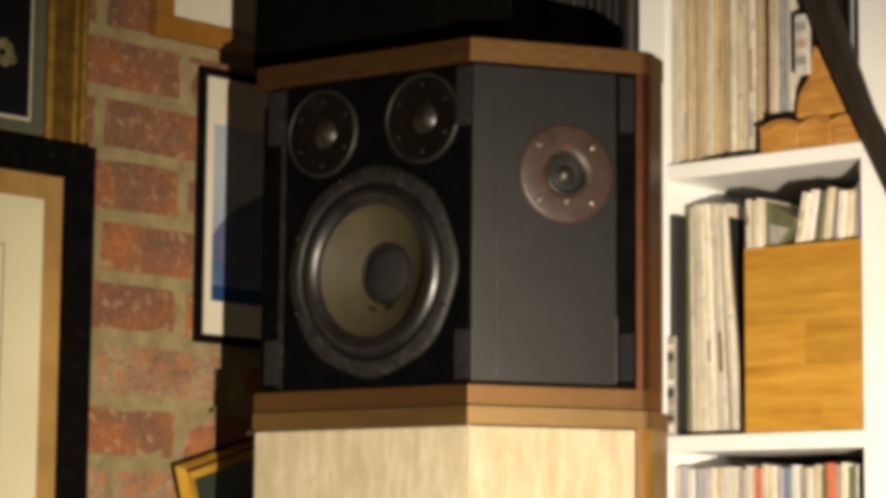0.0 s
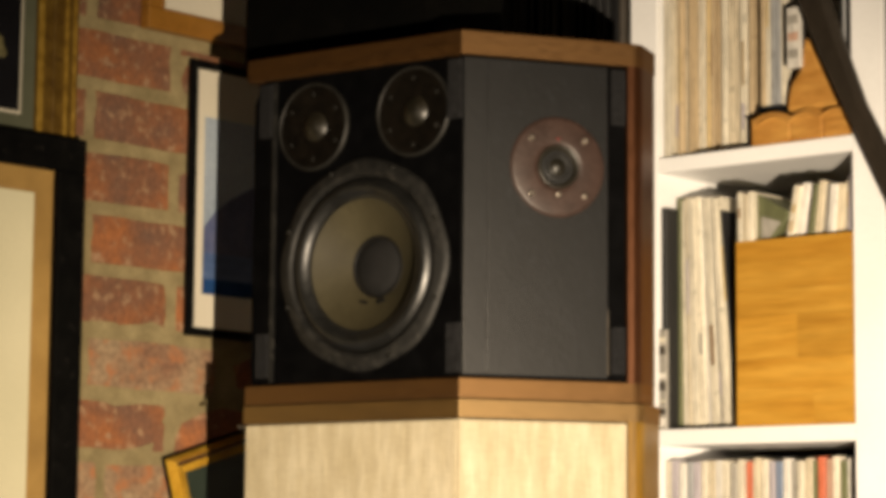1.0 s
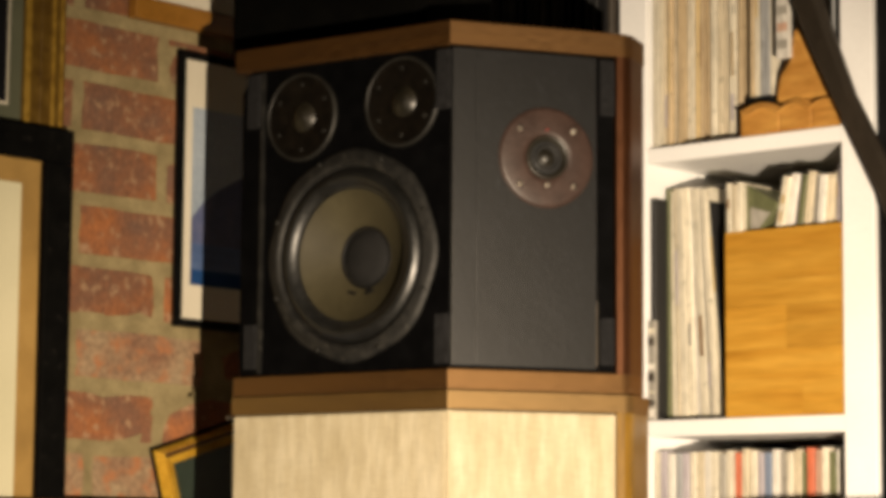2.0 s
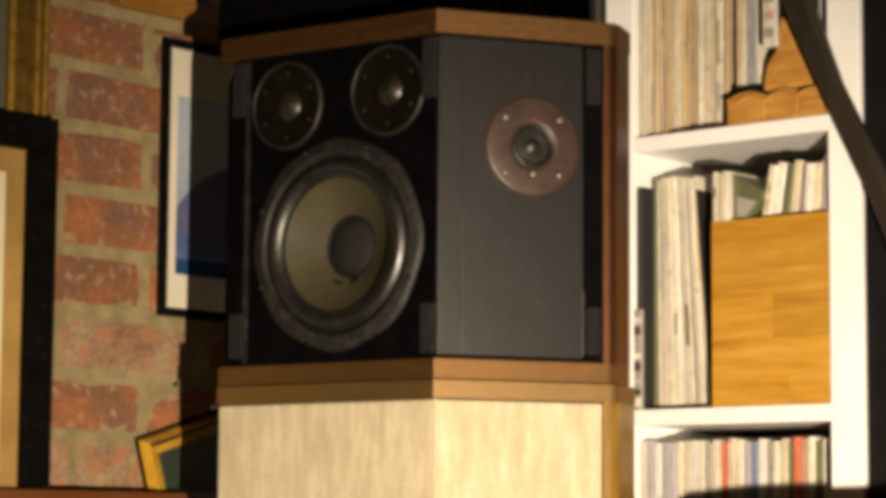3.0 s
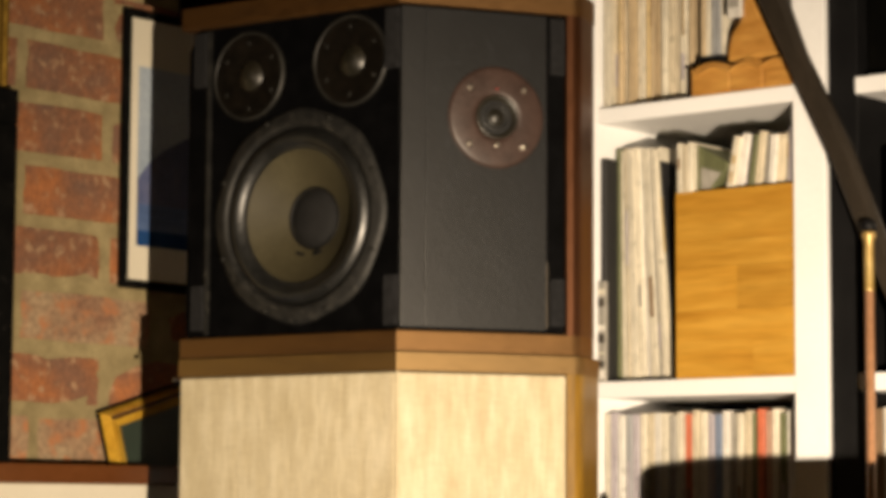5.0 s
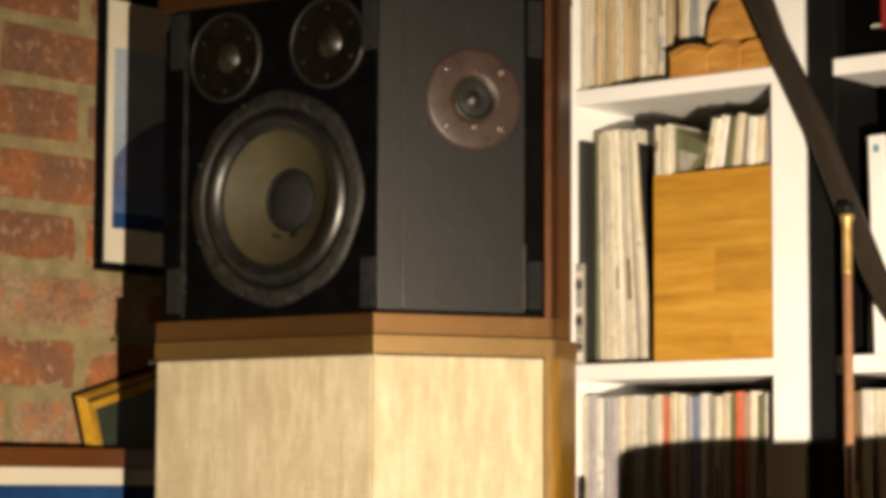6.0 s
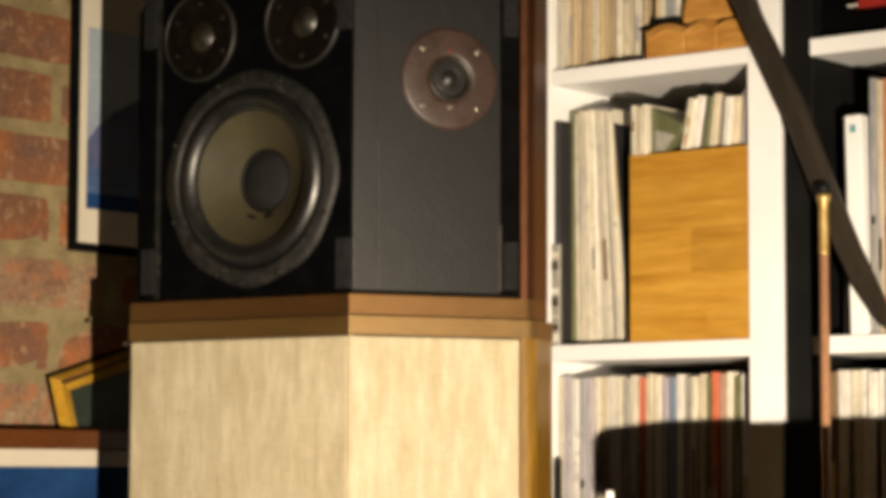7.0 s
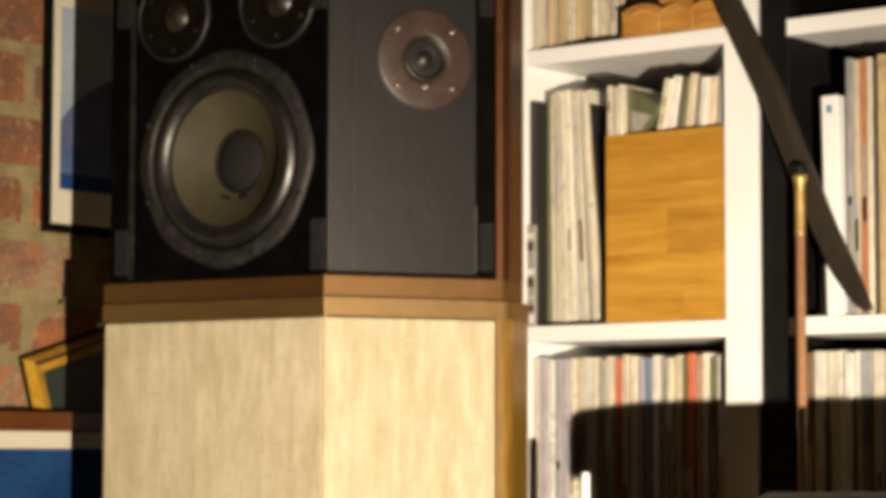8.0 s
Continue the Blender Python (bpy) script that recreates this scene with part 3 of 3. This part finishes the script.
for w, kind in zip((0.008, 0.0115, 0.0065, 0.0125, 0.0115, 0.0095, 0.0125, 0.0075, 0.0105, 0.0105), ("green", "ivory", "cream", "ivory", "ivory", "white", "ivory", "grey", "ivory", "ivory")):
    sleeve(x + w / 2, w - 0.0005, S2 + 0.0004, 0.335 - SPINES.uniform(0, 0.007), kind, lean, 0.038 + SPINES.uniform(-0.003, 0.004))
    x += w
    lean -= 0.44
sleeve(x + 0.0012, 0.002, S2 + 0.0004, 0.312, "black", lean, 0.036)
crate = thing("wooden_box", "honey oak butcher-block box standing on the white shelf", "box")
part("body", box(-1.9555, -1.7675, YS + 0.012, YS + 0.33, S2, 1.4365, 0.001), BLOCK_OAK, crate)
zz = S2
for h, cuts in ((0.052, (0.125,)), (0.040, ()), (0.060, (0.10,)), (0.036, ()), (0.040, ()), (0.0299, ())):
    xs = [-1.9565] + [-1.9565 + c for c in cuts] + [-1.7665]
    for a, b in zip(xs, xs[1:]):
        part("plank", box(a, b - 0.00015, YS + 0.002, YS + 0.0119, zz, zz + h - 0.00015), BLOCK_OAK, crate)
    zz += h
ZB = 1.4368
green = thing("green_book", "worn green book slumped on top of the wooden box", "book")
part("cover", prism([(-1.9298, 0), (-1.9298, 0.067), (-1.878, 0.038), (-1.880, 0.028), (-1.905, 0.0)], 0, 0.15, 0.002, Matrix.Translation((0, YS + 0.165, ZB)) @ pose(0, 0, 0, 90, 0, 0)), SLEEVE["green"], green)
part("pages", prism([(-1.922, 0.004), (-1.922, 0.034), (-1.890, 0.024), (-1.908, 0.004)], 0, 0.002, 0, Matrix.Translation((0, YS + 0.0155, ZB)) @ pose(0, 0, 0, 90, 0, 0)), SLEEVE["grey"], green)
for x, kind in ((-1.9520, "ivory"), (-1.9432, "cream"), (-1.9346, "ivory")):
    sleeve(x, 0.0082, ZB, 0.069 - 0.003 * (kind == "cream"), kind, 0.0, 0.004, 0.13, "paperback", kind + " paperback standing on top of the wooden box", "book", "books on the wooden box")
x = -1.8835
for k, (w, kind, h) in enumerate(zip((0.013, 0.013, 0.010, 0.009, 0.011, 0.013, 0.012, 0.011, 0.011, 0.008), ("ivory", "white", "lilac", "green", "cream", "grey", "white", "cream", "ivory", "lilac"), (0.073, 0.076, 0.075, 0.072, 0.076, 0.071, 0.069, 0.069, 0.073, 0.078))):
    sleeve(x + w / 2, w - 0.0006, ZB + 0.0008, h, kind, 11.0 - 0.95 * k, 0.016 + 0.004 * (k % 3), 0.12, "small_book", kind.replace("_", "-") + " thin booklet leaning in a row on the wooden box", "book", "booklets on the wooden box")
    x += w - 0.0004
# lower cell
KINDS3 = "ivory lilac white blue_grey lilac ivory cream white ivory grey ivory red cream ivory lilac blue white grey ivory cream green red pink ivory green white white ivory".split()
x = -2.088
for kind in KINDS3:
    w = SPINES.uniform(0.0098, 0.0122)
    sleeve(x + w / 2, w - 0.0006, S3, 0.336 - SPINES.uniform(0, 0.007), kind, 0, 0.014 + 0.0012 * min(x + 2.088, 0.2) / 0.01 + SPINES.uniform(-0.003, 0.004))
    x += w + 0.0003
# second unit
sleeve(-1.6505, 0.016, S2, 0.288, "black", 0, 0.06)
sleeve(-1.6330, 0.017, S2, 0.284, "dark", 0, 0.035)
binder = sleeve(-1.6045, 0.024, S2, 0.284, "white", -1.2, 0.006, label="white binder with a small teal mark among the records", cat="binder")
binder.data.materials[0] = WHITE
part("mark", box(-0.004, 0.004, -0.0006, 0.001, 0.262, 0.272, 0.0002, 1), TEAL, binder)
x = -1.590
for w, kind in zip((0.010, 0.009, 0.011, 0.010, 0.006, 0.012, 0.010, 0.009, 0.011, 0.012, 0.012, 0.011, 0.012, 0.012, 0.012, 0.012, 0.012, 0.012), "blue_grey cream orange ivory dark yellow green blue_grey ivory cream pink tan white cream grey ivory tan cream".split()):
    sleeve(x + w / 2, w - 0.0006, S2, 0.332 - SPINES.uniform(0, 0.006), kind, 0, 0.012 + SPINES.uniform(-0.004, 0.004))
    x += w + 0.0003
row(-1.662, -1.31, S3, 0.334, ["white", "ivory", "white", "grey", "cream", "blue_grey", "white", "brown"], 0.009, 0.016, back=0.02)
case = thing("black_box", "black box with a red label on the shelf", "box")
part("body", box(-1.667, -1.31, YS + 0.03, YS + 0.33, S1, 1.82, 0.003), BOXBLACK, case)
part("label", box(-1.613, -1.45, YS + 0.0285, YS + 0.031, 1.606, 1.655, 0.0005, 1), RED, case)
part("line", box(-1.628, -1.6135, YS + 0.0285, YS + 0.031, 1.6095, 1.6125), SLEEVE["white"], case)

# things leaning in front of the shelves
bar = thing("wooden_bar", "long dark tapered wooden bar leaning across the shelves", "bar")
sec = ((1.1815, -1.5425, 0.0040), (1.198, -1.553, 0.0075), (1.225, -1.569, 0.0110), (1.254, -1.586, 0.0130), (1.29, -1.604, 0.0135), (1.36, -1.634, 0.0138), (1.469, -1.679, 0.0142), (1.60, -1.745, 0.0135), (1.685, -1.781, 0.0170), (1.77, -1.813, 0.0200), (2.20, -1.992, 0.0200))
for nm, stretch in (("tip", sec[:3]), ("shaft", sec[2:])):
    bm, rings = bmesh.new(), []
    for z, x, w in stretch:
        rings.append([bm.verts.new((x + a, 2.802 + b, z + a * 0.4)) for a, b in ((-w, 0.004), (-w, -0.010), (-w * 0.85, -0.013), (w * 0.55, -0.013), (w, -0.004), (w, 0.004))])
    for p, q in zip(rings, rings[1:]):
        for i in range(6):
            bm.faces.new([p[i], p[(i + 1) % 6], q[(i + 1) % 6], q[i]])
    bm.faces.new(rings[0]), bm.faces.new(rings[-1])
    part(nm, bm, BARWOOD, bar)
rod = thing("walking_stick", "slim reddish-brown stick with brass collar and black tip", "stick")
RX, RY = -1.627, 2.778
rm = Matrix.Translation((RX, RY, 0))
part("shaft", lathe([(0, 0), (0.0050, 0), (0.0055, 0.02), (0.0060, 1.283), (0, 1.283)], rm, 24), COPPER, rod, smooth=True)
part("collar", lathe([(0.0064, 1.28), (0.0069, 1.283), (0.0063, 1.287), (0.0062, 1.338), (0.0068, 1.345), (0.0090, 1.351), (0.0092, 1.354), (0.007, 1.357), (0, 1.357)], rm, 24), BRASS, rod, "brass collar", True)
part("tip", lathe([(0, 1.356), (0.0095, 1.358), (0.0107, 1.363), (0.0100, 1.369), (0.006, 1.372), (0, 1.372)], rm, 24), BLACKWOOD, rod, "black tip", True)
pole = thing("white_pole", "slim white pole standing in front of the records", "pole")
part("shaft", lathe([(0, 0), (0.0056, 0), (0.0056, 0.974), (0.0048, 0.9785), (0, 0.980)], Matrix.Translation((-1.8047, 2.5547, 0)), 20), WHITE, pole, smooth=True)

# dark grey case in front of the shelves
trunk = thing("storage_case", "slim dark grey vinyl case standing upright on the floor", "case")


def rounded_plan(cx, cy, hx, hy, turn, power=8.0, n=64):
    pts = []
    for i in range(n):
        a = 2 * math.pi * i / n
        c, s = math.cos(a), math.sin(a)
        x = hx * math.copysign(abs(c) ** (2 / power), c)
        y = hy * math.copysign(abs(s) ** (2 / power), s)
        pts.append((cx + x * math.cos(turn) - y * math.sin(turn), cy + x * math.sin(turn) + y * math.cos(turn)))
    return pts


TC, HX, HY, RIM_Z = (-1.045, 2.215), 0.322, 0.040, 0.9660
part("body", prism(rounded_plan(*TC, HX - 0.006, HY - 0.006, 0.0, 40.0), 0.0, 0.880), GREYTRUNK, trunk)
bm, rings = bmesh.new(), []
for r, z in ((0.0, 0.8805), (-0.004, 0.887), (-0.004, 0.950), (-0.002, 0.960), (0.003, RIM_Z - 0.002), (0.008, RIM_Z), (0.030, RIM_Z + 0.001)):
    rings.append([bm.verts.new((x, y, z + 0.018 * (x - TC[0] + HX) - max(z - 0.89, 0) * 3.2 * (TC[1] + HY - y))) for x, y in rounded_plan(*TC, HX - r, HY - min(r, 0.036), 0.0, 40.0)])
for p, q in zip(rings, rings[1:]):
    for i in range(64):
        bm.faces.new([p[i], p[(i + 1) % 64], q[(i + 1) % 64], q[i]])
bm.faces.new(rings[0]), bm.faces.new(rings[-1])
part("lid", bm, GREYTRUNK, trunk, "sloping padded lid", True)

# black box added on the upper loudspeaker to cast the shadow behind it
shadow_box = thing("black_box", "black box added on top of the loudspeaker to cast a shadow", "box")
part("body", face_box(-0.437, -0.10, 1.6672, 1.90, -0.24, -0.07, UL, NL, 0.012), BOXBLACK, shadow_box)
part("lid", face_box(-0.440, -0.097, 1.9005, 1.98, -0.243, -0.067, UL, NL, 0.012), BOXBLACK, shadow_box)


# ---- pictures on the brick wall ----
def framed(name, label, y0, y1, z0, z1, d, rail, frame_mat, inner, m=None, lip=None, category="picture", back=0.001):
    """A frame against the brick wall; inner: (inset, depth, material, part name), outermost first."""
    m = m or Matrix()
    p = thing(name, label, category, "pictures on the brick wall")
    for nm, a, b, c, e in (("rail", y0, y1, z1 - rail, z1), ("rail", y0, y1, z0, z0 + rail), ("rail", y0, y0 + rail, z0 + rail, z1 - rail), ("rail", y1 - rail, y1, z0 + rail, z1 - rail)):
        part(nm, box(XW + back, XW + d, a, b, c, e, 0.0025, 2, m), frame_mat, p)
    if lip:
        w, lm = lip
        for a, b, c, e in ((y0 + rail - w, y1 - rail + w, z1 - rail, z1 - rail + w), (y0 + rail - w, y1 - rail + w, z0 + rail - w, z0 + rail), (y0 + rail - w, y0 + rail, z0 + rail, z1 - rail), (y1 - rail, y1 - rail + w, z0 + rail, z1 - rail)):
            part("beading", box(XW + d - 0.001, XW + d + 0.005, a, b, c, e, 0.0018, 2, m), lm, p)
    for inset, depth, mat, nm in inner:
        part(nm, box(XW + back + 0.001, XW + depth, y0 + inset, y1 - inset, z0 + inset, z1 - inset, 0, 2, m), mat, p)
    return p


P1 = framed("framed_painting", "gilt-framed dark painting of pale blossom with grey-green mat", 1.66, 2.1870, 1.494, 2.005, 0.018, 0.074, GILT,
            [(0.069, 0.014, GREENMAT, "mat"), (0.097, 0.015, WHITEMAT, "mat_edge"), (0.101, 0.016, NIGHT, "painting")], lip=(0.010, GILT_LIGHT))
for k in range(3):
    w = 0.007
    o = (0.020, 0.040, 0.004)[k]
    part("moulding", box(XW + 0.017, XW + 0.022 - 0.001 * k, 2.1870 - o - w, 2.1870 - o, 1.496, 2.005, 0.002), GILT_LIGHT if k != 1 else GILT, P1)
for k in range(9):
    a = 0.7 * k
    cy, cz = 2.0391 + 0.011 * math.cos(a) * (1 + 0.1 * k), 1.6797 + 0.012 * math.sin(a)
    part("petal", lathe([(0, 0.0016), (0.005, 0.0012), (0.008, 0.0002)], Matrix.Translation((XW + 0.016, cy, cz)) @ pose(0, 0, 0, 0, 90, 0), 10), BLOSSOM, P1)
P2 = framed("framed_print", "large black-framed print with tan slip and cream mat", 1.62, 2.1845, 0.9765, 1.5645, 0.045, 0.048, BLACKFRAME,
            [(0.047, 0.032, TANMAT, "slip"), (0.0815, 0.0335, CREAM, "mat")], back=0.0195)
part("ruled_line", box(XW + 0.0332, XW + 0.0339, 2.0363, 2.0379, 1.10, 1.4161), INK, P2)
part("ruled_line", box(XW + 0.0332, XW + 0.0339, 1.76, 2.0363, 1.4146, 1.4161), INK, P2)
P3 = framed("framed_seascape", "black-framed seascape in pale blues with a white mat", 2.4085, 2.6700, 1.3120, 1.7200, 0.012, 0.0130, BLACKFRAME,
            [(0.012, 0.008, WHITEMAT, "mat")])
part("sky", box(XW + 0.0075, XW + 0.0088, 2.4380, 2.6150, 1.3760, 1.6370), HAZE, P3)
part("sea", box(XW + 0.0085, XW + 0.0093, 2.4380, 2.6150, 1.3746, 1.4358), SEA, P3)
part("foreshore", box(XW + 0.0090, XW + 0.0097, 2.4380, 2.6150, 1.3746, 1.3974), DEEPBLUE, P3)
part("hill", prism([(2.4380, 1.4358), (2.6150, 1.4358), (2.5527, 1.5500), (2.4905, 1.5188), (2.4593, 1.4960), (2.4380, 1.4721)], 0, 0.0006, 0, Matrix(((0, 0, 1, XW + 0.0087), (1, 0, 0, 0), (0, 1, 0, 0), (0, 0, 0, 1)))), HILL, P3)
framed("framed_picture", "oak-framed picture with a white mat above the seascape", 2.3130, 2.6980, 1.7500, 2.0896, 0.020, 0.0325, OAKFRAME, [(0.030, 0.012, WHITEMAT, "mat"), (0.12, 0.0125, SEA, "picture")])
P5 = framed("framed_poster", "brown-framed deep blue poster with a white margin", 1.55, 2.6980, 0.55, 1.0575, 0.060, 0.0275, LEDGE, [(0.027, 0.054, WHITEMAT, "margin"), (0.051, 0.055, DEEPBLUE, "poster")], back=0.0465)
part("batten", box(XW + 0.001, XW + 0.047, 1.55, 2.69, 0.93, 0.976), LEDGE, P5)
GM = Matrix.Translation((0, 2.3710, 1.1345)) @ pose(0, 0, 0, 16.5, 0, 0)
FH, FW = 0.163, 0.24
P6 = framed("small_gilt_frame", "small gilt picture frame with black edge leaning crookedly", 0.0, FW, -FH, 0.0, 0.007, 0.005, BLACKFRAME, [(0.030, 0.008, DARKGREEN, "picture")], GM)


def moulding(o0, h0, o1, h1, mat, name):
    """Four mitred strips between two insets of the small frame, rising from h0 to h1."""
    for k in range(4):
        bm = bmesh.new()
        c = [[((o, -FH + o), (FW - o, -FH + o), (FW - o, -o), (o, -o)) for o in (o0, o1)][n][q] for n, q in ((0, k), (0, (k + 1) % 4), (1, (k + 1) % 4), (1, k))]
        top = [bm.verts.new((XW + h, y, z)) for (y, z), h in zip(c, (h0, h0, h1, h1))]
        low = [bm.verts.new((XW + 0.002, y, z)) for y, z in c]
        bm.faces.new(top), bm.faces.new(low)
        for n in range(4):
            bm.faces.new([top[n], top[(n + 1) % 4], low[(n + 1) % 4], low[n]])
        bmesh.ops.transform(bm, matrix=GM, verts=bm.verts)
        part(name, bm, mat, P6)


moulding(0.0052, 0.003, 0.0118, 0.020, BRIGHT_GILT, "gilt_moulding")
moulding(0.0120, 0.011, 0.0185, 0.011, DARKWOODFRAME, "groove")
moulding(0.0187, 0.019, 0.0305, 0.013, BRIGHT_GILT, "gilt_slip")

# ---- bricks of the west wall ----
BR = random.Random(11)
PITCH, LONG, JOINT, FIRST = 0.0874, 0.2594, 0.018, 1.1318


def brick_mesh(k):
    bm = bmesh.new()
    bmesh.ops.create_grid(bm, x_segments=5, y_segments=3, size=0.5)
    top = list(bm.verts)
    r = random.Random(100 + k)
    ly, lz = LONG - 0.018, PITCH - JOINT
    edge = [e for e in bm.edges if e.is_boundary]
    ex = bmesh.ops.extrude_edge_only(bm, edges=edge)
    low = [v for v in ex["geom"] if isinstance(v, bmesh.types.BMVert)]
    for v in top:
        rim = max(abs(v.co.x), abs(v.co.y)) > 0.499
        y, z = v.co.x * ly + r.uniform(-0.003, 0.003), v.co.y * lz + r.uniform(-0.0022, 0.0022)
        v.co = (r.uniform(-0.0008, 0.0012) - (0.0022 if rim else 0), y * (0.985 if rim else 1), z * (0.96 if rim else 1))
    for v in low:
        v.co = (-0.012, v.co.x * ly * 1.005, v.co.y * lz * 1.01)
    me = bpy.data.meshes.new("brick")
    bmesh.ops.recalc_face_normals(bm, faces=bm.faces)
    bm.to_mesh(me)
    bm.free()
    return me


MESHES = [brick_mesh(k) for k in range(10)]
PALES = [brick_mesh(k + 20) for k in range(4)]
for me in MESHES:
    me.materials.append(BRICK)
for me in PALES:
    me.materials.append(BRICK_PALE)
far = bmesh.new()
for j in range(-13, 18):
    zc = FIRST + (j + 0.5) * PITCH
    if zc < 0.04 or zc > 2.66:
        continue
    off = 2.3919 - LONG / 2 if j % 2 == (1 if j >= 2 else 0) else 2.3919 - LONG
    if j in (2, 4, 6):
        off = 2.3867 - LONG / 2
    elif j in (0,):
        off = 2.3919 - LONG / 2
    elif j in (1, 3, 5, 7):
        off = 2.3867 - LONG - 0.03
    for i in range(-20, 5):
        yc = off + i * LONG
        if yc < -2.85 or yc > YN - 0.12:
            continue
        m = Matrix.Translation((XW + BR.uniform(-0.0015, 0.001), yc, zc)) @ pose(0, 0, 0, BR.uniform(-0.7, 0.7), 0, 0)
        if 1.75 < yc < 2.95 and 0.85 < zc < 1.98:
            pale = (j == 1 and 2.05 < yc < 2.42) or j == -1 or (j == 0 and yc > 2.6)
            ob = new("brick", (PALES if pale else MESHES)[BR.randrange(4 if pale else 10)])
            ob.matrix_basis = m
            ob.parent = wall_west
        else:
            n0 = len(far.verts)
            far.from_mesh(MESHES[BR.randrange(10)])
            far.verts.ensure_lookup_table()
            bmesh.ops.transform(far, matrix=m, verts=far.verts[n0:])
rest = part("brickwork", far, BRICK, wall_west)
rest["kind"] = "stuff"
